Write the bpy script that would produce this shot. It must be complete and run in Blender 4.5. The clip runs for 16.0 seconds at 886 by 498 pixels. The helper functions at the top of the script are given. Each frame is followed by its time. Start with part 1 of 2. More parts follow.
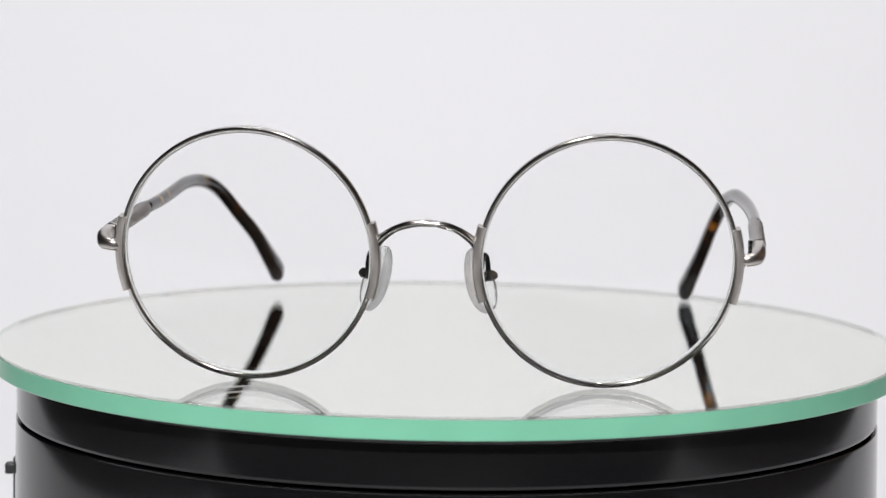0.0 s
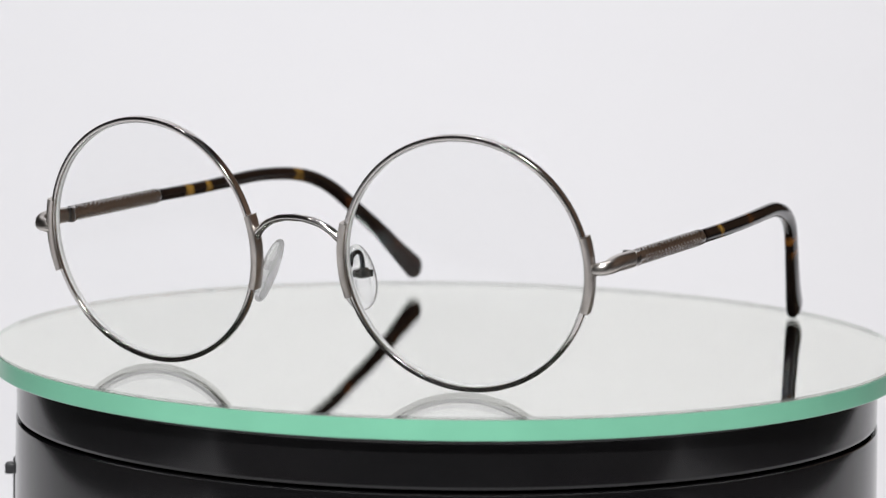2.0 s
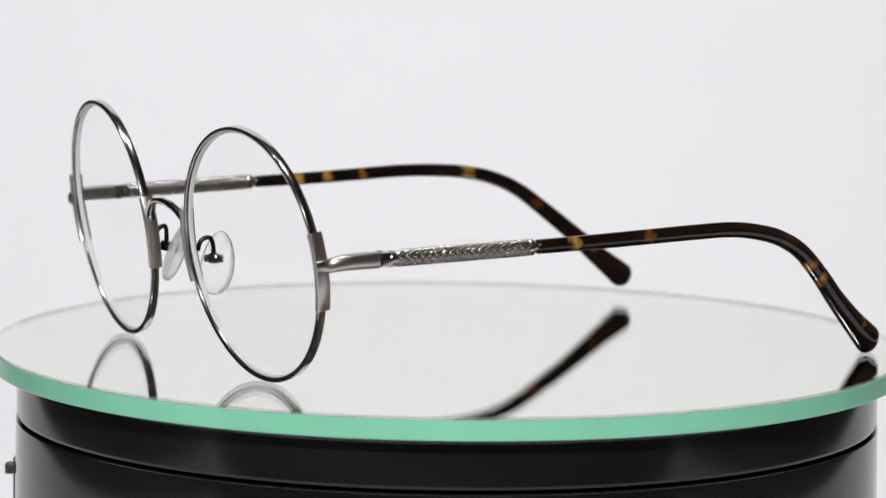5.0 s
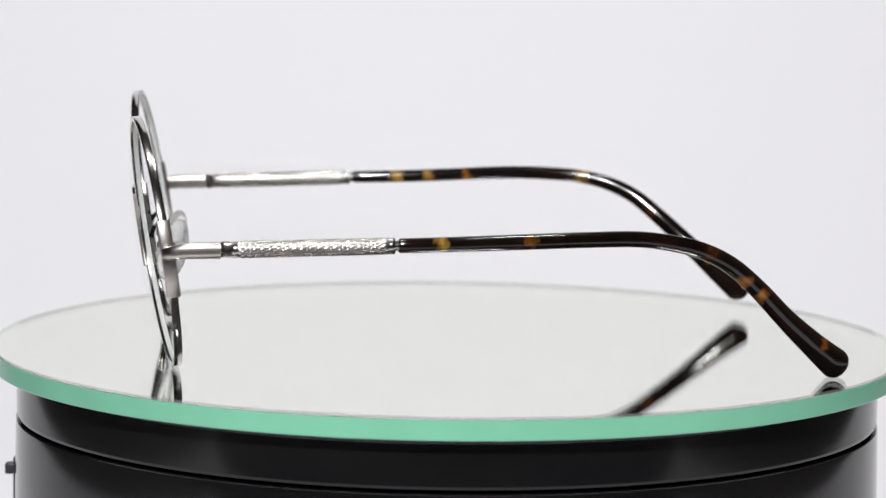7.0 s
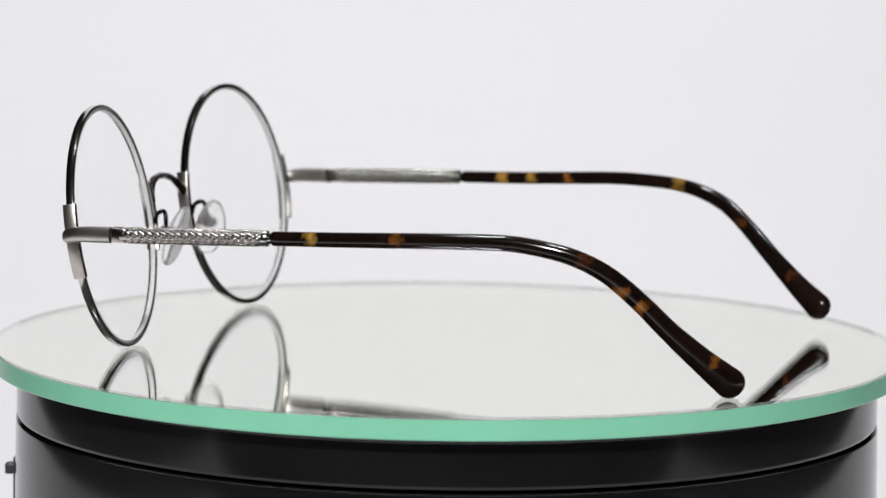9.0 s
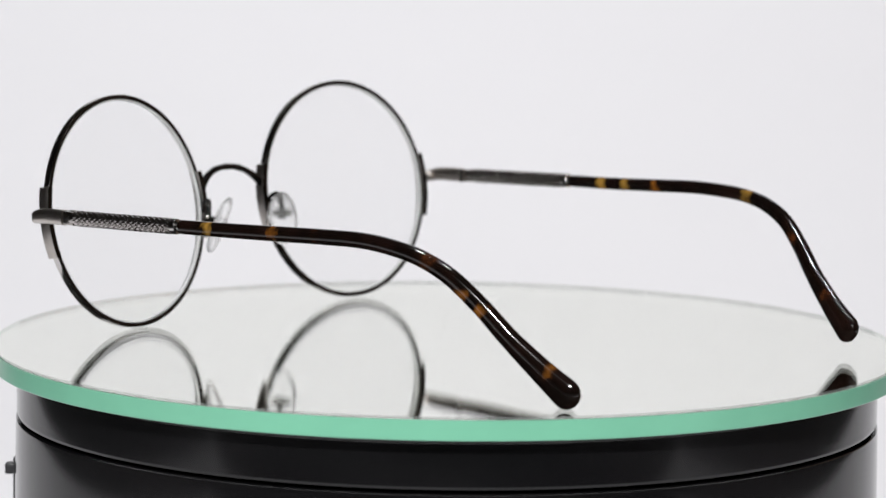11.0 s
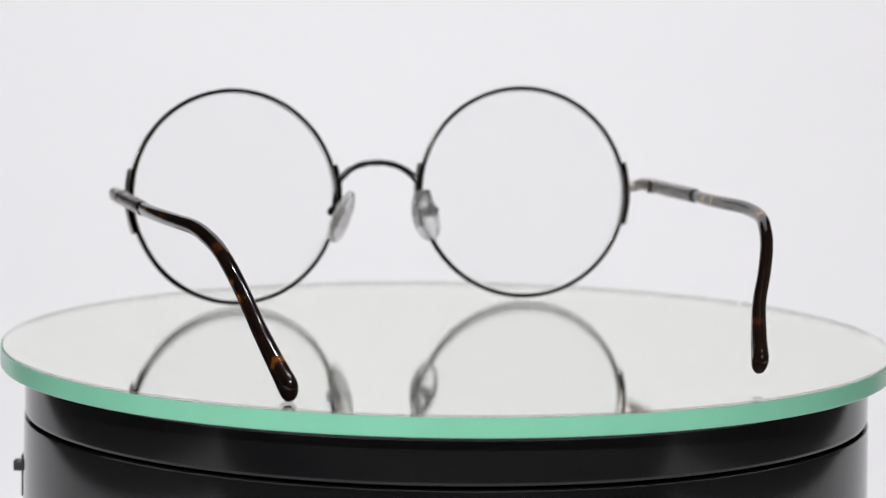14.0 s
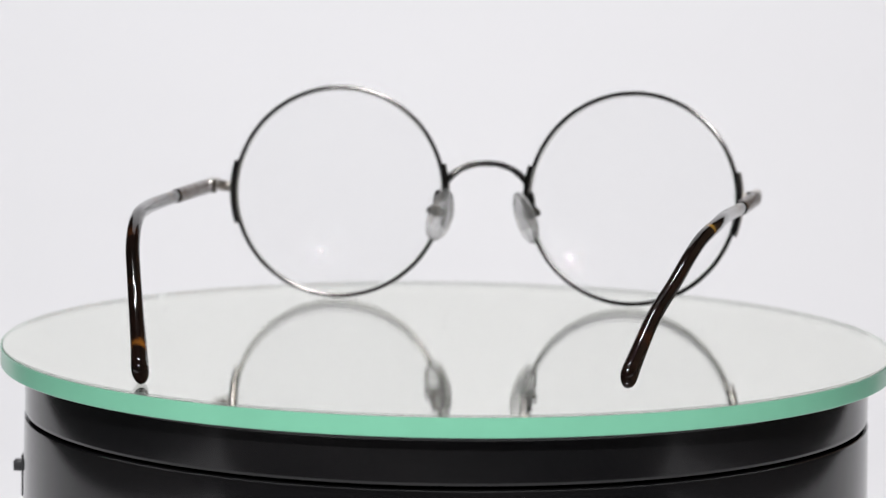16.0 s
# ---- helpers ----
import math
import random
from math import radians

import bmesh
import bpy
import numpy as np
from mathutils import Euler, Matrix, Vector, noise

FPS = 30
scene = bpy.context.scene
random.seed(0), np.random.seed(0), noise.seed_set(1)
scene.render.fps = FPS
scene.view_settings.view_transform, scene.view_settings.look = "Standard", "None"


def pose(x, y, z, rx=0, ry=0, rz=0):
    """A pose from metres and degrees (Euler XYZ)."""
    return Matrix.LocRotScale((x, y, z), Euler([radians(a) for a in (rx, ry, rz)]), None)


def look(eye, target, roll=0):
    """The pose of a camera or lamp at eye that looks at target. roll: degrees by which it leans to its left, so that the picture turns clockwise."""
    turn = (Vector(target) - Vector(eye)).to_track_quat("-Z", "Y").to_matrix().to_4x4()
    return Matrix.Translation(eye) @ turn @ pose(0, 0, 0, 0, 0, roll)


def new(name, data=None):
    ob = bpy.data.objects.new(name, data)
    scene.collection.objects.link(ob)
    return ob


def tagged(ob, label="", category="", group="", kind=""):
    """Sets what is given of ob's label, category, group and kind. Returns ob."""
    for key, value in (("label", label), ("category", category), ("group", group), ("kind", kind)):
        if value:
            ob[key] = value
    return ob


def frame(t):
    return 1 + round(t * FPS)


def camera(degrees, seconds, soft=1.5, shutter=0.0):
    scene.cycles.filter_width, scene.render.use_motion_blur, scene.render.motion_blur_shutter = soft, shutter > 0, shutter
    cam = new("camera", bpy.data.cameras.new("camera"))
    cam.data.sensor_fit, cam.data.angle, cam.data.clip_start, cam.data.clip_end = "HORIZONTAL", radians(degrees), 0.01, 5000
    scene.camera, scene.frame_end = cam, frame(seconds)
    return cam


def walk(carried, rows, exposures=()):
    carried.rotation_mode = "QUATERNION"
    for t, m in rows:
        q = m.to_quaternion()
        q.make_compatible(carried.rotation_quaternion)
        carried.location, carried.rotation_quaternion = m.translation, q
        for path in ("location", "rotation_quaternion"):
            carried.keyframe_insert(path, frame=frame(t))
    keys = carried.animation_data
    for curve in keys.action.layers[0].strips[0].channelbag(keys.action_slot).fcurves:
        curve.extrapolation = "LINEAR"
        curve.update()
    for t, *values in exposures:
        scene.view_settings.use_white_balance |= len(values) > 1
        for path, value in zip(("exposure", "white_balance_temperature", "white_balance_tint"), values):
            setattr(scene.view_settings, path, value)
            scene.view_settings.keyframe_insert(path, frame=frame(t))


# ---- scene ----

# ------------------------------------------------------------------ camera
cam = camera(15.98, 16.0, soft=1.4)
cam.data.dof.use_dof = True
cam.data.dof.focus_distance = 0.65
cam.data.dof.aperture_fstop = 25.0


def stand(d, h, yaw, pitch, roll):
    """A camera d metres before the turntable's axis and h above its top, turned by degrees."""
    ahead = Vector((-math.tan(radians(yaw)), 1, math.tan(radians(pitch)) / math.cos(radians(yaw))))
    eye = Vector((0, -d, h))
    return look(eye, eye + ahead, roll)


NEAR = stand(0.69126, 0.10358, 0.1086, -6.883, 0.767)
FAR = stand(0.70554, 0.10589, 0.0971, -6.909, 0.740)
walk(cam, [(0.0, NEAR), (12.0, NEAR), (12.75, NEAR), (13.2, FAR), (14.0, FAR), (16.0, FAR)])

# ------------------------------------------------------------------ light
world = bpy.data.worlds.new("studio")
scene.world = world
world.use_nodes = True
world.node_tree.nodes["Background"].inputs[0].default_value = (0.9, 0.92, 1.0, 1)
world.node_tree.nodes["Background"].inputs[1].default_value = 0.02
scene.view_settings.exposure = 0.0


def area_lamp(name, eye, target, width, height, power, colour=(1, 1, 1)):
    data = bpy.data.lights.new(name, "AREA")
    data.shape, data.size, data.size_y, data.energy, data.color = "RECTANGLE", width, height, power, colour
    ob = new(name, data)
    ob.matrix_world = look(eye, target)
    return ob


area_lamp("overhead_lamp", (-0.22, -0.12, 1.35), (-0.1, 1.05, 0.4), 0.14, 0.14, 9.75, (0.97, 0.985, 1))
area_lamp("overhead_lamp", (0.22, -0.12, 1.35), (0.1, 1.05, 0.4), 0.14, 0.14, 7.4, (0.985, 0.98, 1))
area_lamp("spot_lamp", (-0.07, -0.8, 0.45), (0.0, 0.3, 0.05), 0.008, 0.008, 7.8, (0.995, 1, 1))

# ------------------------------------------------------------------ materials
MM = 0.001


def material(name, colour, rough, metal=0.0, **more):
    m = bpy.data.materials.new(name)
    m.use_nodes = True
    p = m.node_tree.nodes["Principled BSDF"]
    p.inputs["Base Color"].default_value = (*colour, 1)
    p.inputs["Roughness"].default_value = rough
    p.inputs["Metallic"].default_value = metal
    for key, value in more.items():
        p.inputs[key.replace("_", " ")].default_value = value
    return m


def noise_node(m, scale, detail=4.0, rough=0.55):
    nodes, links = m.node_tree.nodes, m.node_tree.links
    co = nodes.new("ShaderNodeTexCoord")
    n = nodes.new("ShaderNodeTexNoise")
    n.inputs["Scale"].default_value, n.inputs["Detail"].default_value, n.inputs["Roughness"].default_value = scale, detail, rough
    links.new(co.outputs["Object"], n.inputs["Vector"])
    return n


def ramp(m, value, low, high, at=(0.3, 0.7)):
    r = m.node_tree.nodes.new("ShaderNodeValToRGB")
    for e, p, c in zip(r.color_ramp.elements, at, (low, high)):
        e.position, e.color = p, (*c, 1)
    m.node_tree.links.new(value, r.inputs["Fac"])
    return r.outputs["Color"]


def vary(m, scale, low, high, socket="Base Color", at=(0.3, 0.7)):
    n = noise_node(m, scale)
    out = ramp(m, n.outputs["Fac"], low, high, at)
    m.node_tree.links.new(out, m.node_tree.nodes["Principled BSDF"].inputs[socket])
    return n


def relief(m, scale, depth, strength=0.3):
    n = noise_node(m, scale, 3)
    b = m.node_tree.nodes.new("ShaderNodeBump")
    b.inputs["Distance"].default_value, b.inputs["Strength"].default_value = depth, strength
    m.node_tree.links.new(n.outputs["Fac"], b.inputs["Height"])
    m.node_tree.links.new(b.outputs["Normal"], m.node_tree.nodes["Principled BSDF"].inputs["Normal"])


STEEL = material("antique_silver", (0.40, 0.38, 0.36), 0.1, 1.0)
vary(STEEL, 120, (0.50, 0.475, 0.455), (0.6, 0.575, 0.555))
n = noise_node(STEEL, 3000)
STEEL.node_tree.links.new(ramp(STEEL, n.outputs["Fac"], (0.11,) * 3, (0.18,) * 3), STEEL.node_tree.nodes["Principled BSDF"].inputs["Roughness"])
BRUSHED = material("brushed_silver", (0.44, 0.42, 0.40), 0.3, 1.0)
vary(BRUSHED, 300, (0.45, 0.415, 0.385), (0.55, 0.515, 0.485))
relief(BRUSHED, 2500, 0.00002, 0.25)
BRIGHT = material("knurled_silver", (0.5, 0.47, 0.45), 0.2, 1.0, Coat_Weight=0.4, Coat_Roughness=0.08)
vary(BRIGHT, 400, (0.42, 0.39, 0.37), (0.53, 0.495, 0.475))
SCREW = material("screw_steel", (0.5, 0.49, 0.48), 0.14, 1.0)
vary(SCREW, 900, (0.42, 0.41, 0.40), (0.56, 0.55, 0.54))
LENS = bpy.data.materials.new("coated_clear_lens")
LENS.use_nodes = True
through_lens, sheen, coated = (LENS.node_tree.nodes.new(k) for k in ("ShaderNodeBsdfTransparent", "ShaderNodeBsdfGlossy", "ShaderNodeMixShader"))
through_lens.inputs["Color"].default_value = (0.992, 0.993, 0.993, 1)
sheen.inputs["Color"].default_value, sheen.inputs["Roughness"].default_value = (0.95, 0.98, 1, 1), 0.0
coated.inputs[0].default_value = 0.011
LENS.node_tree.links.new(through_lens.outputs[0], coated.inputs[1])
LENS.node_tree.links.new(sheen.outputs[0], coated.inputs[2])
LENS.node_tree.links.new(coated.outputs[0], LENS.node_tree.nodes["Material Output"].inputs["Surface"])
FROSTED = material("frosted_lens_edge", (0.9, 0.9, 0.9), 0.4, 0.0, Transmission_Weight=0.5, IOR=1.4)
SILICONE = material("clear_silicone", (0.97, 0.97, 0.97), 0.03, 0.0, Transmission_Weight=0.9, IOR=1.41)
relief(SILICONE, 700, 0.00015, 0.25)
soft, blend = SILICONE.node_tree.nodes.new("ShaderNodeBsdfTransparent"), SILICONE.node_tree.nodes.new("ShaderNodeMixShader")
blend.inputs[0].default_value = 0.6
SILICONE.node_tree.links.new(soft.outputs[0], blend.inputs[1])
SILICONE.node_tree.links.new(SILICONE.node_tree.nodes["Principled BSDF"].outputs[0], blend.inputs[2])
SILICONE.node_tree.links.new(blend.outputs[0], SILICONE.node_tree.nodes["Material Output"].inputs["Surface"])
# Pad wire metal; on the silver backs this dark colour is painted shade.
DARK_METAL = material("dark_metal_and_shaded_backs", (0.035, 0.033, 0.032), 0.16, 1.0)
vary(DARK_METAL, 300, (0.035, 0.033, 0.032), (0.06, 0.057, 0.055))
GUNMETAL = material("polished_gunmetal", (0.2, 0.19, 0.18), 0.12, 1.0, Coat_Weight=0.6, Coat_Roughness=0.04)
vary(GUNMETAL, 700, (0.15, 0.142, 0.135), (0.24, 0.23, 0.22))
PLATE = bpy.data.materials.new("plate_glass")
PLATE.use_nodes = True
clear, gloss, mixed = (PLATE.node_tree.nodes.new(k) for k in ("ShaderNodeBsdfTransparent", "ShaderNodeBsdfGlossy", "ShaderNodeMixShader"))
clear.inputs["Color"].default_value = (0.99, 0.997, 0.975, 1)
gloss.inputs["Color"].default_value, gloss.inputs["Roughness"].default_value = (1, 1, 0.985, 1), 0.0
mixed.inputs[0].default_value = 0.34
PLATE.node_tree.links.new(clear.outputs[0], mixed.inputs[1])
PLATE.node_tree.links.new(gloss.outputs[0], mixed.inputs[2])
PLATE.node_tree.links.new(mixed.outputs[0], PLATE.node_tree.nodes["Material Output"].inputs["Surface"])
SILVERING = material("mirror_silvering", (0.98, 0.99, 0.97), 0.0, 1.0)
EDGE = material("green_glass_edge", (0.16, 0.45, 0.29), 0.3, 0.0, Coat_Weight=0.4, Coat_Roughness=0.15)
vary(EDGE, 60, (0.185, 0.495, 0.335), (0.205, 0.545, 0.37))
relief(EDGE, 1500, 0.00005, 0.2)
ARRIS = material("ground_arris", (0.6, 0.64, 0.62), 0.35)
thin, veil = ARRIS.node_tree.nodes.new("ShaderNodeBsdfTransparent"), ARRIS.node_tree.nodes.new("ShaderNodeMixShader")
veil.inputs[0].default_value = 0.1
ARRIS.node_tree.links.new(thin.outputs[0], veil.inputs[1])
ARRIS.node_tree.links.new(ARRIS.node_tree.nodes["Principled BSDF"].outputs[0], veil.inputs[2])
ARRIS.node_tree.links.new(veil.outputs[0], ARRIS.node_tree.nodes["Material Output"].inputs["Surface"])
BLACK = material("black_gloss_plastic", (0.006, 0.006, 0.0065), 0.1, 0.0, IOR=1.42)
vary(BLACK, 25, (0.004, 0.004, 0.0045), (0.008, 0.0075, 0.008))
SWITCH = material("switch_plastic", (0.02, 0.02, 0.022), 0.4)
PAPER = material("white_paper", (0.83, 0.82, 0.84), 0.9)
vary(PAPER, 3, (0.815, 0.805, 0.825), (0.84, 0.83, 0.85))
relief(PAPER, 400, 0.0002, 0.1)
TABLETOP = material("black_table_cloth", (0.02, 0.02, 0.021), 0.8)
vary(TABLETOP, 8, (0.016, 0.016, 0.017), (0.026, 0.025, 0.026))
WALL = material("dark_brown_room_wall", (0.05, 0.042, 0.036), 0.9)
vary(WALL, 2, (0.045, 0.038, 0.032), (0.06, 0.05, 0.043))

# For the unseen east wall, added so that the silver reflects brown.
BROWN_WALL = material("brown_wall_for_reflections", (0.38, 0.25, 0.17), 0.6)
vary(BROWN_WALL, 6, (0.33, 0.21, 0.14), (0.43, 0.29, 0.2))


def tortoise(name, spots):
    """Dark brown acetate with amber patches at the given centres (mm) and radii."""
    m = material(name, (0.02, 0.008, 0.005), 0.1, 0.0, IOR=1.5)
    nodes, links = m.node_tree.nodes, m.node_tree.links
    cloud = noise_node(m, 160, 3)
    colour = ramp(m, cloud.outputs["Fac"], (0.004, 0.0025, 0.002), (0.011, 0.005, 0.0038), (0.42, 0.75))
    warp = noise_node(m, 380, 2)
    co = nodes.new("ShaderNodeTexCoord")
    shift = nodes.new("ShaderNodeVectorMath")
    shift.operation = "MULTIPLY_ADD"
    shift.inputs[1].default_value = (0.003, 0.003, 0.003)
    links.new(warp.outputs["Color"], shift.inputs[0])
    links.new(co.outputs["Object"], shift.inputs[2])
    for (x, y, z), r, tint in spots:
        d = nodes.new("ShaderNodeVectorMath")
        d.operation = "DISTANCE"
        d.inputs[1].default_value = (x * MM + 0.0015, y * MM + 0.0015, z * MM + 0.0015)
        links.new(shift.outputs[0], d.inputs[0])
        near = nodes.new("ShaderNodeMapRange")
        near.interpolation_type = "SMOOTHSTEP"
        near.inputs["From Min"].default_value, near.inputs["From Max"].default_value = r * 1.15 * MM, r * 0.3 * MM
        links.new(d.outputs["Value"], near.inputs["Value"])
        mix = nodes.new("ShaderNodeMix")
        mix.data_type = "RGBA"
        mix.inputs["B"].default_value = (*tint, 1)
        links.new(near.outputs[0], mix.inputs["Factor"])
        links.new(colour, mix.inputs["A"])
        colour = mix.outputs["Result"]
    links.new(colour, nodes["Principled BSDF"].inputs["Base Color"])
    return m


# ------------------------------------------------------------------ mesh helpers
def finish(name, bm, mat, parent=None, label="", smooth=True, sharp=40):
    bmesh.ops.recalc_face_normals(bm, faces=bm.faces)
    me = bpy.data.meshes.new(name)
    bm.to_mesh(me)
    bm.free()
    for p in me.polygons:
        p.use_smooth = smooth
    if smooth:
        me.set_sharp_from_angle(angle=radians(sharp))
    me.materials.append(mat)
    ob = new(name, me)
    ob.parent = parent
    if label:
        ob["label"] = label
    return ob


part = finish


def ring_mesh(bm, loops, closed_path=True, closed_profile=True, caps=False):
    """Bridges a list of loops (lists of points) into a skin."""
    rows = [[bm.verts.new(p) for p in loop] for loop in loops]
    n, k = len(rows), len(rows[0])
    for i in range(n if closed_path else n - 1):
        a, b = rows[i], rows[(i + 1) % n]
        for j in range(k if closed_profile else k - 1):
            bm.faces.new((a[j], a[(j + 1) % k], b[(j + 1) % k], b[j]))
    if caps:
        bm.faces.new(rows[0])
        bm.faces.new(rows[-1][::-1])
    return rows


def lathe(bm, profile, segments=96, top=True, bottom=True):
    """Turns a profile of (r, z) round the z axis; the ends are closed if asked."""
    loops = [[(r * math.cos(a), r * math.sin(a), z) for a in (2 * math.pi * i / segments for i in range(segments))] for r, z in profile]
    rows = ring_mesh(bm, loops, closed_path=False)
    if top:
        bm.faces.new(rows[-1])
    if bottom:
        bm.faces.new(rows[0][::-1])


def smooth_path(points, steps):
    """A Catmull-Rom curve through the points."""
    p = [Vector(q) for q in points]
    p = [p[0] * 2 - p[1]] + p + [p[-1] * 2 - p[-2]]
    out = []
    for i in range(1, len(p) - 2):
        for s in range(steps):
            t = s / steps
            a, b, c, d = p[i - 1:i + 3]
            out.append(0.5 * (2 * b + (c - a) * t + (2 * a - 5 * b + 4 * c - d) * t * t + (3 * b - a - 3 * c + d) * t ** 3))
    out.append(p[-2])
    return out


def tube(bm, path, sizes, side=(1, 0, 0), sides=14, power=1.0, round_ends=False):
    """Sweeps an oval: sizes gives (half width along side, half height) along the path. power below 1 squares the oval."""
    n = len(path)
    loops = []
    for i, c in enumerate(path):
        c = Vector(c)
        ahead = (Vector(path[min(i + 1, n - 1)]) - Vector(path[max(i - 1, 0)])).normalized()
        u = (Vector(side) - ahead * ahead.dot(Vector(side))).normalized()
        v = ahead.cross(u)
        f = i / (n - 1) * (len(sizes) - 1)
        k = min(int(f), len(sizes) - 2)
        w = [sizes[k][j] + (sizes[k + 1][j] - sizes[k][j]) * (f - k) for j in (0, 1)]
        loop = []
        for s in range(sides):
            a = 2 * math.pi * s / sides
            ca, sa = math.cos(a), math.sin(a)
            ca, sa = math.copysign(abs(ca) ** power, ca), math.copysign(abs(sa) ** power, sa)
            loop.append(c + u * (w[0] * ca) + v * (w[1] * sa))
        loops.append(loop)
    if round_ends:
        for first in (True, False):
            loop = loops[0] if first else loops[-1]
            mid = sum(loop, Vector()) / len(loop)
            ahead = (Vector(path[1]) - Vector(path[0])).normalized() * -1 if first else (Vector(path[-1]) - Vector(path[-2])).normalized()
            r = max((q - mid).length for q in loop) * (0.5 if first else 0.9)
            extra = [[mid + (q - mid) * math.cos(b) + ahead * r * math.sin(b) for q in loop] for b in (0.3, 0.6, 0.9, 1.15, 1.35, 1.5)]
            loops = extra[::-1] + loops if first else loops + extra
    ring_mesh(bm, loops, closed_path=False, caps=True)


def shade_back(ob, front, mat, limit=-0.15):
    """Colours the faces that look away from front with the darker mat, as silver in shade."""
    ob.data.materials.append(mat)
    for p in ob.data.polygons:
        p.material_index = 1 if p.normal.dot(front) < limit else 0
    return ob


def millimetres(points):
    return [Vector(p) * MM for p in points]


def bevelled_box(bm, m, size, bevel):
    made = bmesh.ops.create_cube(bm, size=1.0, matrix=m @ Matrix.Diagonal((*size, 1)))
    edges = {e for v in made["verts"] for e in v.link_edges}
    bmesh.ops.bevel(bm, geom=list(edges), offset=bevel, segments=2, profile=0.5, affect="EDGES")


# ------------------------------------------------------------------ the studio
TABLE = -0.075


def paper_sweep():
    """A white sheet lying on the table and rising behind it in one curve."""
    line = [(y, TABLE) for y in (-0.25, -0.1, 0.08, 0.25)]
    line += [(0.25 + 0.8 * math.sin(a), TABLE + 0.8 * (1 - math.cos(a))) for a in (math.pi / 2 * i / 24 for i in range(1, 25))]
    line += [(1.05, TABLE + 0.8 + 0.2 * i) for i in range(1, 5)]
    bm = bmesh.new()
    loops = [[(x, y, z) for x in (-0.36, -0.18, 0.0, 0.18, 0.36)] for y, z in line]
    ring_mesh(bm, loops, closed_path=False, closed_profile=False)
    bmesh.ops.recalc_face_normals(bm, faces=bm.faces)
    bmesh.ops.solidify(bm, geom=bm.faces[:], thickness=0.0006)
    ob = finish("backdrop", bm, PAPER)
    return tagged(ob, "seamless white paper sheet curving up behind the turntable", "backdrop", kind="structure")


def room():
    """Plain walls, floor and ceiling that close the studio; the unseen east wall is brown and near to tint the metal.
    """
    def slab(name, at, size, label, category, mat=WALL):
        bm = bmesh.new()
        bevelled_box(bm, pose(*at), size, 0.004)
        return tagged(finish(name, bm, mat, smooth=False), label, category, kind="structure")
    slab("floor", (-0.55, 0, -0.85), (4.1, 5.2, 0.1), "dark brown studio floor under the table", "floor")
    slab("ceiling", (-0.55, 0, 2.0), (4.1, 5.2, 0.1), "dark brown plain studio ceiling", "ceiling")
    slab("wall_north", (-0.55, 2.55, 0.575), (3.9, 0.1, 2.75), "dark brown plain studio wall", "wall")
    slab("wall_south", (-0.55, -2.55, 0.575), (3.9, 0.1, 2.75), "dark brown plain studio wall", "wall")
    slab("wall_east", (1.45, 0, 0.575), (0.1, 5.2, 2.75), "warm brown unseen wall added to tint reflections in the metal", "wall", BROWN_WALL)
    slab("wall_west", (-2.55, 0, 0.575), (0.1, 5.2, 2.75), "dark brown plain studio wall", "wall")


def studio_table():
    table = tagged(new("table"), "plain black table under the white paper sheet", "table")
    table.location = (0, 0.25, TABLE - 0.75)
    bm = bmesh.new()
    bevelled_box(bm, pose(0, 0, 0.73), (2.6, 1.4, 0.036), 0.004)
    part("tabletop", bm, TABLETOP, table)
    for x in (-1.2, 1.2):
        for y in (-0.6, 0.6):
            bm = bmesh.new()
            bevelled_box(bm, pose(x, y, 0.356), (0.05, 0.05, 0.712), 0.004)
            part("leg", bm, WALL, table)


paper_sweep()
room()
studio_table()


# ------------------------------------------------------------------ turntable and mirror
def turntable():
    """A black drum whose upper part turns; a thin groove parts the two."""
    top = -4.75
    thing = tagged(new("turntable"), "glossy black plastic motorised display turntable with a small side switch", "turntable")
    thing.location = (0, 0, TABLE + 0.0004)
    lift = -TABLE - 0.0004
    bm = bmesh.new()
    lathe(bm, [(r * MM, z * MM + lift) for r, z in ((92.4, -15.4), (93.9, -15.4), (94.45, -15.15), (94.6, -14.6), (94.6, -6.2), (94.3, -5.4), (93.6, top), (60, top))], 160)
    platter = part("platter", bm, BLACK, thing, sharp=12)
    bm = bmesh.new()
    low = TABLE / MM + 0.4
    lathe(bm, [(r * MM, z * MM + lift) for r, z in ((94.2, low), (95.4, low + 0.8), (95.5, low + 3), (95.0, -30), (94.8, -17.4), (94.75, -16.3), (94.6, -16.15), (92.6, -16.1), (90, -16.1))], 160)
    part("body", bm, BLACK, thing, sharp=12)
    bm = bmesh.new()
    bevelled_box(bm, pose(-95.2 * MM, -2 * MM, -31.8 * MM + lift), (1.1 * MM, 5 * MM, 9.5 * MM), 0.3 * MM)
    switch = part("switch", bm, SWITCH, thing, "small black rocker switch")
    bm = bmesh.new()
    bevelled_box(bm, pose(-96.6 * MM, -2 * MM, -29.8 * MM + lift), (2.2 * MM, 3 * MM, 2.4 * MM), 0.3 * MM)
    part("button", bm, SWITCH, switch)
    return thing, platter


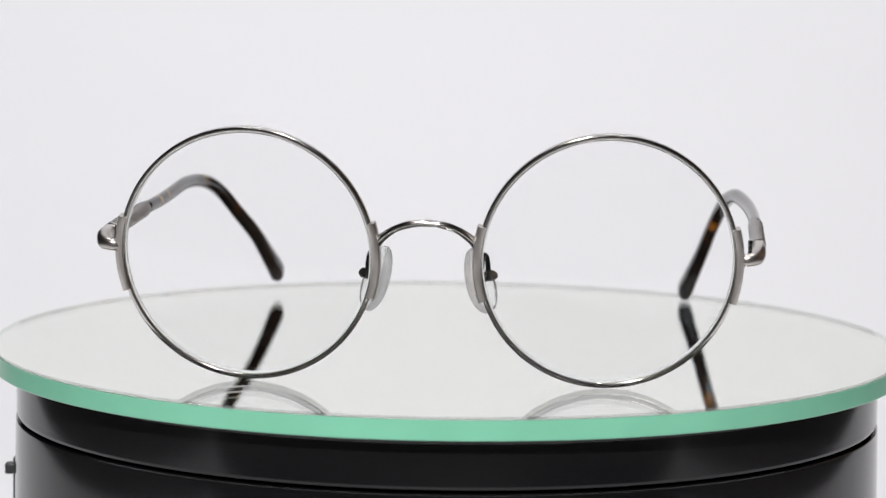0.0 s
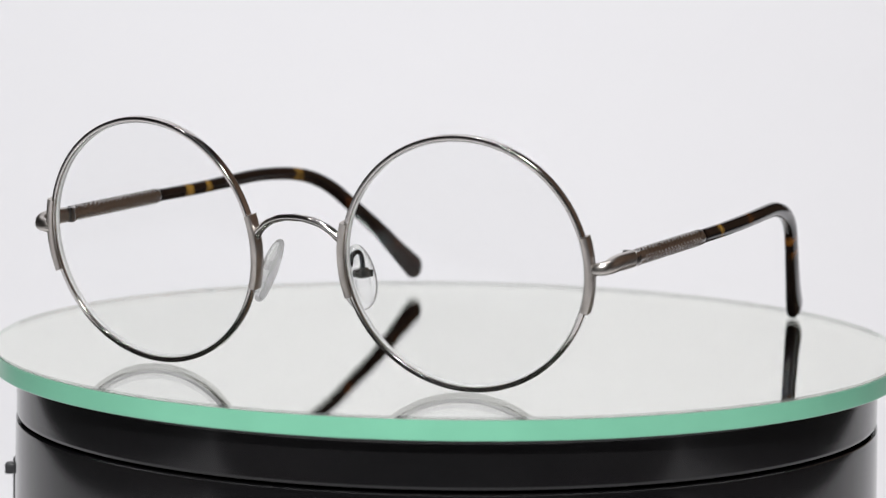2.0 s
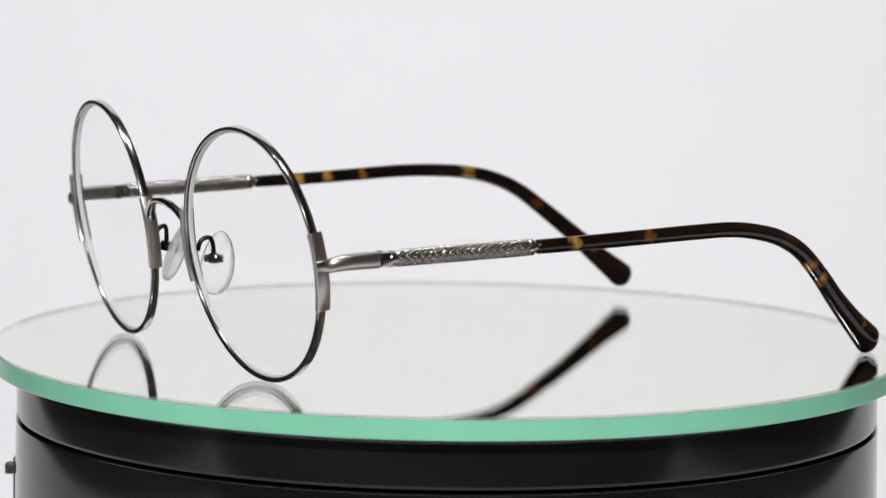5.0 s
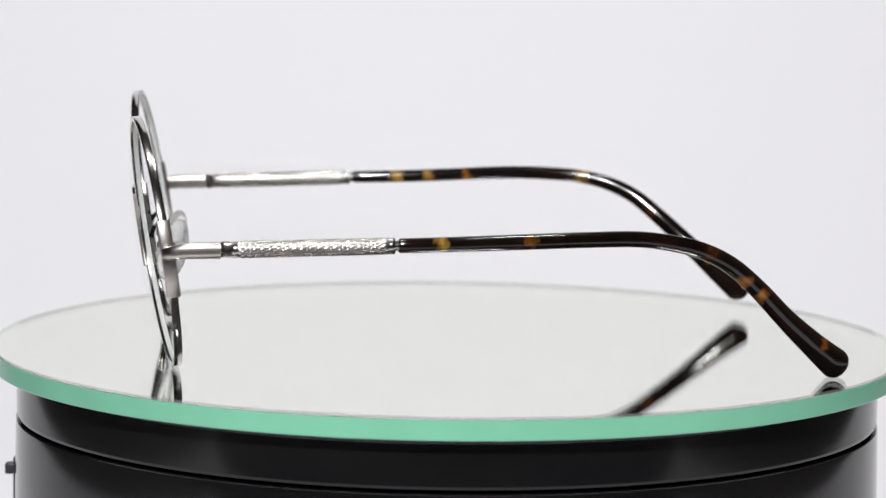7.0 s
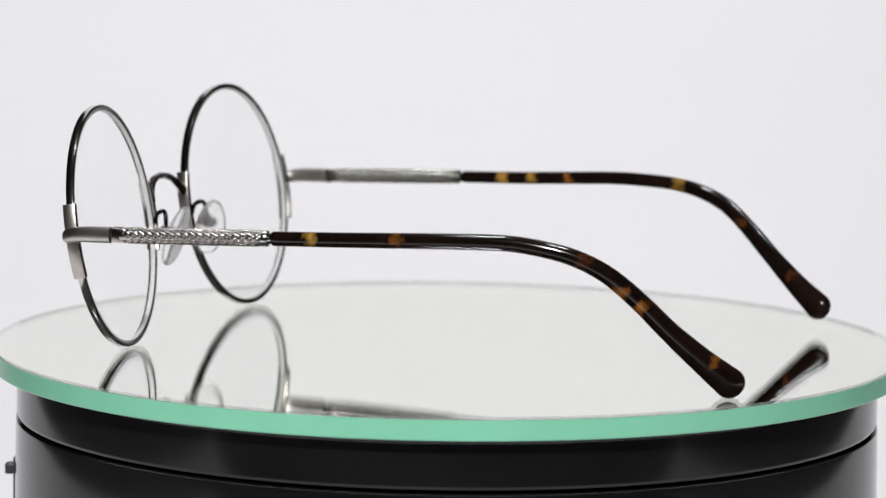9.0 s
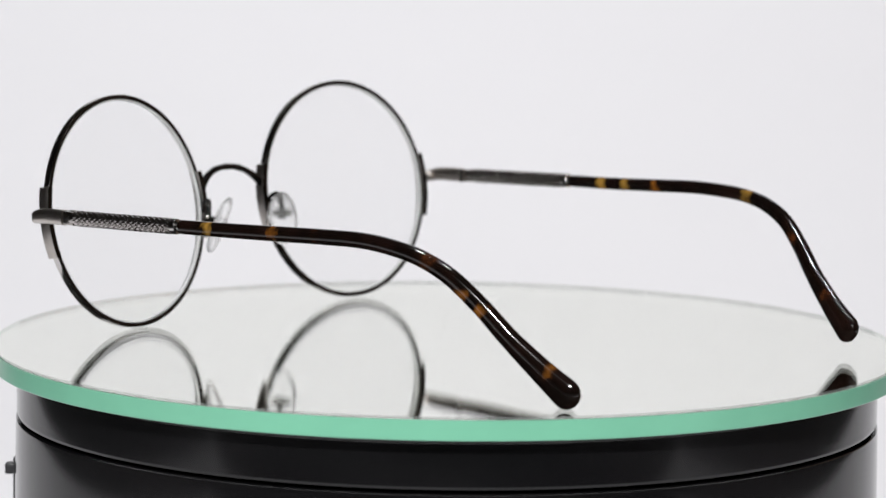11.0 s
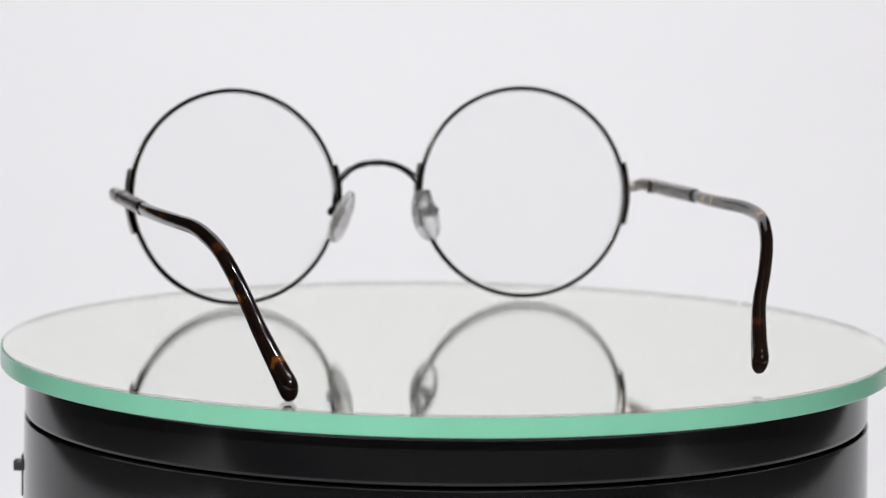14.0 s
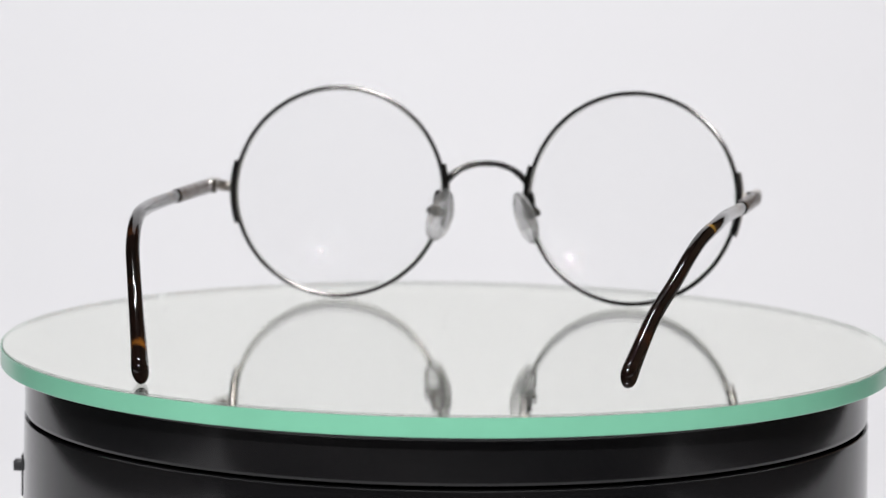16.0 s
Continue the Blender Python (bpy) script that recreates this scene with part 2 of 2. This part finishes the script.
def mirror_disc():
    """A round plate of float glass, silvered below, with a ground green edge."""
    thing = tagged(new("mirror_disc"), "round mirror of clear glass with a green edge on the turntable", "mirror")
    thing.location = (0, 0, -4.7 * MM)
    lift = 4.7 * MM
    bm = bmesh.new()
    lathe(bm, [(r * MM, z * MM + lift) for r, z in ((99.55, -1.2), (99.55, -0.0))], 200)
    part("plate", bm, PLATE, thing, "clear glass plate", sharp=30)
    bm = bmesh.new()
    lathe(bm, [(r * MM, z * MM + lift) for r, z in ((99.3, -4.68), (99.5, -4.66), (99.5, -0.58), (99.48, -0.55))], 200)
    part("silvering", bm, SILVERING, thing, "silvered mirror backing", sharp=30)
    bm = bmesh.new()
    seg = 200
    prof = ((99.72, -4.6), (99.85, -4.6), (100, -4.4), (100, -0.6), (99.72, -0.6))
    ring_mesh(bm, [[(r * MM * math.cos(a), r * MM * math.sin(a), z * MM + lift) for r, z in prof] for a in (2 * math.pi * i / seg for i in range(seg))])
    part("edge_band", bm, EDGE, thing, "ground green glass edge", sharp=30)
    bm = bmesh.new()
    prof = ((99.57, -0.59), (99.99, -0.59), (99.99, -0.3), (99.72, -0.01), (99.57, -0.01))
    ring_mesh(bm, [[(r * MM * math.cos(a), r * MM * math.sin(a), z * MM + lift) for r, z in prof] for a in (2 * math.pi * i / seg for i in range(seg))])
    part("arris", bm, ARRIS, thing, "ground grey arris", sharp=30)
    return thing


TURNTABLE, PLATTER = turntable()
MIRROR = mirror_disc()


# ------------------------------------------------------------------ eyeglasses
RIM_R = 26.2


def rim_frame(s):
    """Middle, across, up and forward of the rim on side s (1 or -1), in millimetres of the eyeglasses."""
    wrap, tilt = radians(5.0), radians(8.8)
    across = Vector((math.cos(wrap), s * math.sin(wrap), 0))
    up = Vector((0, -math.sin(tilt), math.cos(tilt)))
    up = (up - across * up.dot(across)).normalized()
    front = across.cross(up)
    front = front if front.y < 0 else -front
    return Vector((s * 36.2, -6.15 if s > 0 else -5.8, 26.05 if s > 0 else 26.2)), across, up, front


def arc_solid(bm, s, a0, a1, profile, steps):
    """A ring piece from angle a0 to a1 (0 is away from the nose); profile is (radius, depth)."""
    c, across, up, front = rim_frame(s)
    closed = abs(a1 - a0 - 2 * math.pi) < 1e-6
    loops = []
    for i in range(steps if closed else steps + 1):
        a = a0 + (a1 - a0) * i / steps
        out = across * (s * math.cos(a)) + up * math.sin(a)
        loops.append([(c + out * r + front * d) * MM for r, d in profile])
    ring_mesh(bm, loops, closed_path=closed, caps=not closed)


def rounded(r0, r1, d0, d1, b):
    return ((r0 + b, d0), (r1 - b, d0), (r1 - 0.3 * b, d0 + 0.3 * b), (r1, d0 + b), (r1, d1 - b), (r1 - 0.3 * b, d1 - 0.3 * b),
            (r1 - b, d1), (r0 + b, d1), (r0 + 0.3 * b, d1 - 0.3 * b), (r0, d1 - b), (r0, d0 + b), (r0 + 0.3 * b, d0 + 0.3 * b))


def lens(bm, s):
    """A thin curved lens, bowed to the front."""
    c, across, up, front = rim_frame(s)
    curve, rmax, thick, seg, rings = 105.0, RIM_R - 1.15, 1.7, 72, 9
    sag = curve - math.sqrt(curve ** 2 - rmax ** 2)

    def shell(offset):
        rows = []
        for k in range(1, rings + 1):
            r = rmax * k / rings
            d = sag - (curve - math.sqrt(curve ** 2 - r * r)) - sag + offset
            rows.append([bm.verts.new((c + across * (r * math.cos(a)) + up * (r * math.sin(a)) + front * d) * MM) for a in (2 * math.pi * j / seg for j in range(seg))])
        mid = bm.verts.new((c + front * offset) * MM)
        for j in range(seg):
            bm.faces.new((mid, rows[0][j], rows[0][(j + 1) % seg]))
            for a, b in zip(rows, rows[1:]):
                bm.faces.new((a[j], a[(j + 1) % seg], b[(j + 1) % seg], b[j]))
        return rows[-1]
    one, two = shell(sag + thick / 2), shell(sag - thick / 2)
    for j in range(seg):
        bm.faces.new((one[j], one[(j + 1) % seg], two[(j + 1) % seg], two[j]))


def knurled(bm, path, radius):
    """A rod with two crossing sets of fine spiral grooves that leave raised diamonds."""
    n, seg = 400, 90
    a, b = Vector(path[0]), Vector(path[1])
    ahead = (b - a).normalized()
    u = Vector((0, 0, 1)).cross(ahead).normalized()
    v = ahead.cross(u)
    length = (b - a).length
    loops = []
    for i in range(n + 1):
        t = i / n
        loop = []
        end = min(1.0, t * 40, (1 - t) * 40)
        for j in range(seg):
            p = 2 * math.pi * j / seg
            g = length * t / MM * 2 * math.pi / 1.6
            groove = max(math.cos(11 * p + g), math.cos(11 * p - g), 0.15)
            ridge = 1.0 - (groove - 0.15) * 1.9
            r = radius * 1.03 * MM + end * 0.085 * MM * (ridge - 0.3) - (1 - end) * 0.15 * MM
            loop.append(a + ahead * (length * t) + u * (r * math.cos(p) * 0.94) + v * (r * math.sin(p)))
        loops.append(loop)
    ring_mesh(bm, loops, closed_path=False, caps=True)


# middle lines of the temples from the collar to the tip
TEMPLE_LINES = {
    1: ((66.8, 42.2, 28.85), (66.7, 55, 29.2), (66.2, 68, 29.6), (65.2, 80, 29.9), (64.0, 90, 29.9), (63.0, 97.3, 29.0), (61.9, 103.9, 27.3), (60.6, 110.2, 24.1),
        (58.8, 116.3, 18.9), (56.9, 122.3, 12.8), (54.9, 128.6, 7.1), (53.4, 133.7, 2.9)),
    -1: ((-64.6, 42.2, 29.7), (-63.4, 55, 30.1), (-62.6, 68, 30.7), (-62.1, 80, 31.2), (-61.4, 89.5, 31.0), (-60.3, 96.4, 30.4), (-58.7, 102.6, 29.0), (-56.8, 108.8, 26.1),
         (-54.1, 114.8, 21.2), (-50.7, 121.1, 15.4), (-48.3, 127.6, 9.4), (-46.8, 132.6, 5.2)),
}
AMBER, GOLD, RUST = (0.22, 0.078, 0.011), (0.31, 0.17, 0.032), (0.06, 0.019, 0.006)
SPOTS = {
    1: ((50.4, 0, 2.0, GOLD), (68.3, 0.2, 1.9, AMBER), (79, 0.4, 1.5, RUST), (105.5, 0.3, 2.2, RUST), (112.8, -0.9, 2.2, AMBER), (116.6, -0.6, 2.0, AMBER), (130.6, 1.6, 2.1, AMBER)),
    -1: ((52, 0, 2.4, GOLD), (60, 0, 2.2, GOLD), (69, 0, 1.7, AMBER), (96.5, 0.4, 2.2, GOLD), (113, 0, 2.1, RUST), (126, 0.5, 2.1, RUST)),
}


def spot_places(s):
    """Amber patches on the temple's middle line, by their distance behind the front."""
    out = []
    for y, rise, r, tint in SPOTS[s]:
        line = TEMPLE_LINES[s]
        for a, b in zip(line, line[1:]):
            if a[1] <= y <= b[1]:
                out.append((Vector(a).lerp(Vector(b), (y - a[1]) / (b[1] - a[1])) + Vector((0, 0, rise)), r, tint))
    return out


def eyeglasses():
    thing = tagged(new("eyeglasses"), "round silver eyeglasses with tortoiseshell temple tips standing on the mirror", "eyeglasses")
    for s in (1, -1):
        c, across, up, front = rim_frame(s)
        bm = bmesh.new()
        arc_solid(bm, s, 0, 2 * math.pi, rounded(RIM_R - 1.0, RIM_R, -0.85, 0.85, 0.16), 144)
        rim = shade_back(part("rim", bm, STEEL, thing, "thin round silver metal rim with shade coloured onto its back", sharp=50), front, DARK_METAL, -0.03)
        bm = bmesh.new()
        lens(bm, s)
        glass = part("lens", bm, LENS, thing, "clear round lens", sharp=50)
        bm = bmesh.new()
        arc_solid(bm, s, 0, 2 * math.pi, rounded(RIM_R - 1.3, RIM_R - 1.01, -0.7, 0.3, 0.1), 144)
        part("bevel", bm, FROSTED, glass, "frosted white lens edge")
        for a in (0.0, math.pi):
            bm = bmesh.new()
            mid = a + radians(1.2) * (1 if a else -1)
            arc_solid(bm, s, mid - radians(16.9), mid + radians(16.9), rounded(RIM_R - 0.75, RIM_R + 0.9, -1.4, 1.4, 0.4), 20)
            shade_back(part("mount", bm, BRUSHED, rim, "curved brushed silver side mount"), front, DARK_METAL, -0.5)
        # end piece, hinge and temple
        line = TEMPLE_LINES[s]
        zr = 27.65 if s > 0 else 28.2
        back = line[0]
        hinge = (s * 66.4, 9.0, zr + 0.3)
        bm = bmesh.new()
        p = millimetres(((s * 62.4, -4.0, zr - 1.1), (s * 64.0, -4.3, zr - 0.9), (s * 65.7, -3.3, zr - 0.5), (s * 66.3, -0.8, zr), (s * 66.4, 2.5, zr + 0.15), (s * 66.4, 6.4, zr + 0.2)))
        tube(bm, smooth_path(p, 6), [(h * MM, w * MM) for w, h in ((0.95, 1.2), (1.05, 1.25), (1.2, 1.4), (1.3, 1.6), (1.35, 1.68), (1.35, 1.68))], side=(0, 0, 1), sides=28, power=0.75)
        end = part("end_piece", bm, BRUSHED, thing, "curved silver end piece")
        bm = bmesh.new()
        way = (Vector(back) - Vector(hinge)).normalized()
        for z in (1.05, 0.0, -1.05):
            bmesh.ops.create_cone(bm, cap_ends=True, segments=18, radius1=0.95 * MM, radius2=0.95 * MM, depth=0.95 * MM,
                                         matrix=pose(s * 65.2 * MM, 7.4 * MM, (zr + 0.25 + z) * MM))
        bevelled_box(bm, pose(s * 66.3 * MM, 8.3 * MM, (zr + 0.27) * MM), (2.5 * MM, 3.0 * MM, 2.9 * MM), 0.3 * MM)
        joint = part("hinge", bm, BRIGHT, thing, "small silver barrel hinge", sharp=30)
        bm = bmesh.new()
        bmesh.ops.create_cone(bm, cap_ends=True, segments=14, radius1=0.7 * MM, radius2=0.6 * MM, depth=0.5 * MM, matrix=pose(s * 65.2 * MM, 7.4 * MM, (zr + 1.62) * MM))
        part("screw", bm, SCREW, joint)
        bm = bmesh.new()
        a, b = Vector(hinge) * MM, Vector(back) * MM
        knurled(bm, (a + way * 0.9 * MM, b - way * 2.4 * MM), 1.62)
        temple = part("temple", bm, BRIGHT, thing, "knurled bright silver temple shaft", sharp=60)
        bm = bmesh.new()
        tube(bm, [a - way * 0.3 * MM, a, a + way * 0.5 * MM, a + way * 1.1 * MM], [(1.35 * MM, 1.5 * MM), (1.5 * MM, 1.68 * MM), (1.5 * MM, 1.68 * MM), (1.35 * MM, 1.5 * MM)], sides=24)
        part("collar", bm, BRIGHT, temple)
        bm = bmesh.new()
        tube(bm, [b - way * 2.6 * MM, b - way * 2.4 * MM, b - way * 1.4 * MM, b - way * 1.2 * MM], [(1.35 * MM, 1.55 * MM), (1.5 * MM, 1.7 * MM), (1.5 * MM, 1.7 * MM), (1.35 * MM, 1.55 * MM)], sides=24)
        part("collar", bm, SCREW, temple)
        bm = bmesh.new()
        tube(bm, [b - way * 1.4 * MM, b - way * 0.6 * MM, b + way * 0.3 * MM], [(0.95 * MM, 1.1 * MM)] * 2, sides=16)
        part("neck", bm, SCREW, temple)
        bm = bmesh.new()
        path = smooth_path(millimetres(line), 7)
        sizes = [(1.25, 1.5), (1.3, 1.55), (1.35, 1.6), (1.4, 1.62), (1.45, 1.65), (1.5, 1.68), (1.5, 1.75), (1.5, 1.85), (1.5, 1.98), (1.55, 2.15), (1.7, 2.65), (1.85, 3.25)]
        full = 1.0 if s > 0 else 0.94
        tube(bm, path, [(w * MM * full, h * MM * full) for w, h in sizes], sides=24, power=0.97, round_ends=True)
        part("temple_tip", bm, tortoise("tortoiseshell", spot_places(s)), temple, "curved dark tortoiseshell acetate temple tip", sharp=70)
        # nose pad on its wire
        bm = bmesh.new()
        pts = ((11.0, -6.9, 24.0), (11.1, -6.3, 26.0), (11.4, -4.9, 26.8), (11.8, -4.1, 26.3), (12.1, -3.8, 24.6), (12.1, -3.8, 22.8))
        tube(bm, smooth_path(millimetres([(s * x, y, z) for x, y, z in pts]), 6), [(0.5 * MM, 0.5 * MM)] * 2, sides=10)
        arm = part("pad_arm", bm, DARK_METAL, thing, "bent dark metal nose pad wire")
        bm = bmesh.new()
        turn = pose(s * 12.2 * MM, -3.7 * MM, 22.4 * MM, 0, s * -14, s * -40)
        bevelled_box(bm, turn, (2.4 * MM, 2.1 * MM, 2.2 * MM), 0.45 * MM)
        bmesh.ops.create_cone(bm, cap_ends=True, segments=12, radius1=0.8 * MM, radius2=0.8 * MM, depth=3.9 * MM, matrix=turn @ pose(0, 0, 0, 90, 0, 0))
        part("pad_box", bm, GUNMETAL, arm)
        bm = bmesh.new()
        turn = pose(s * 10.6 * MM, -2.2 * MM, 21.3 * MM, 0, s * -21, s * -43)
        made = bmesh.ops.create_uvsphere(bm, u_segments=28, v_segments=18, radius=1.0, matrix=Matrix.Identity(4))
        for vert in made["verts"]:
            x, y, z = vert.co
            wide = 3.7 * (1 - 0.14 * z)
            bulge = 1.6
            vert.co = turn @ (Vector((math.copysign(abs(x) ** 0.8, x) * bulge - s * 0.25 * (y * y + z * z) , y * wide, z * 6.9)) * MM)
        pad = part("nose_pad", bm, SILICONE, thing, "clear oval silicone nose pad", sharp=80)
        bm = bmesh.new()
        bevelled_box(bm, turn @ pose(-s * 0.1 * MM, 0, 0.9 * MM), (0.7 * MM, 1.8 * MM, 1.9 * MM), 0.2 * MM)
        part("insert", bm, SILICONE, pad, "clear moulded square insert")
    bm = bmesh.new()
    half = ((10.3, -8.3, 28.9), (8.9, -8.9, 30.3), (6.4, -9.6, 32.1), (3.3, -10.1, 33.2))
    arch = [(-x, y, z) for x, y, z in half] + [(0, -10.2, 33.5)] + [(x, y, z) for x, y, z in half[::-1]]
    nick = [(0.92, 0.70), (0.95, 0.78), (0.9, 0.68), (0.95, 0.78), (0.9, 0.68), (0.95, 0.78), (0.92, 0.70)]
    sizes = [(1.2, 1.15), (1.1, 1.0), (1.0, 0.85), (0.95, 0.78)] + nick + [(0.95, 0.78), (1.0, 0.85), (1.1, 1.0), (1.2, 1.15)]
    tube(bm, smooth_path(millimetres(arch), 8), [(w * MM, h * MM) for w, h in sizes], side=(0, 1, 0), sides=18)
    shade_back(part("bridge", bm, STEEL, thing, "arched silver metal bridge with shade coloured onto its back"), Vector((0, -1, 0)), DARK_METAL, 0.12)
    return thing


GLASSES = eyeglasses()


# ------------------------------------------------------------------ what turns
def motions():
    times = [i * 0.25 for i in range(65)]

    def turned(t):
        return Matrix.Rotation(radians(-3.646 - 11.504 * t), 4, "Z")
    walk(GLASSES, [(t, turned(t) @ pose(-0.000219, -0.058584, 0)) for t in times])
    walk(MIRROR, [(t, pose(0, 0, -0.0047) @ turned(t)) for t in times])
    walk(PLATTER, [(t, turned(t)) for t in times])


motions()
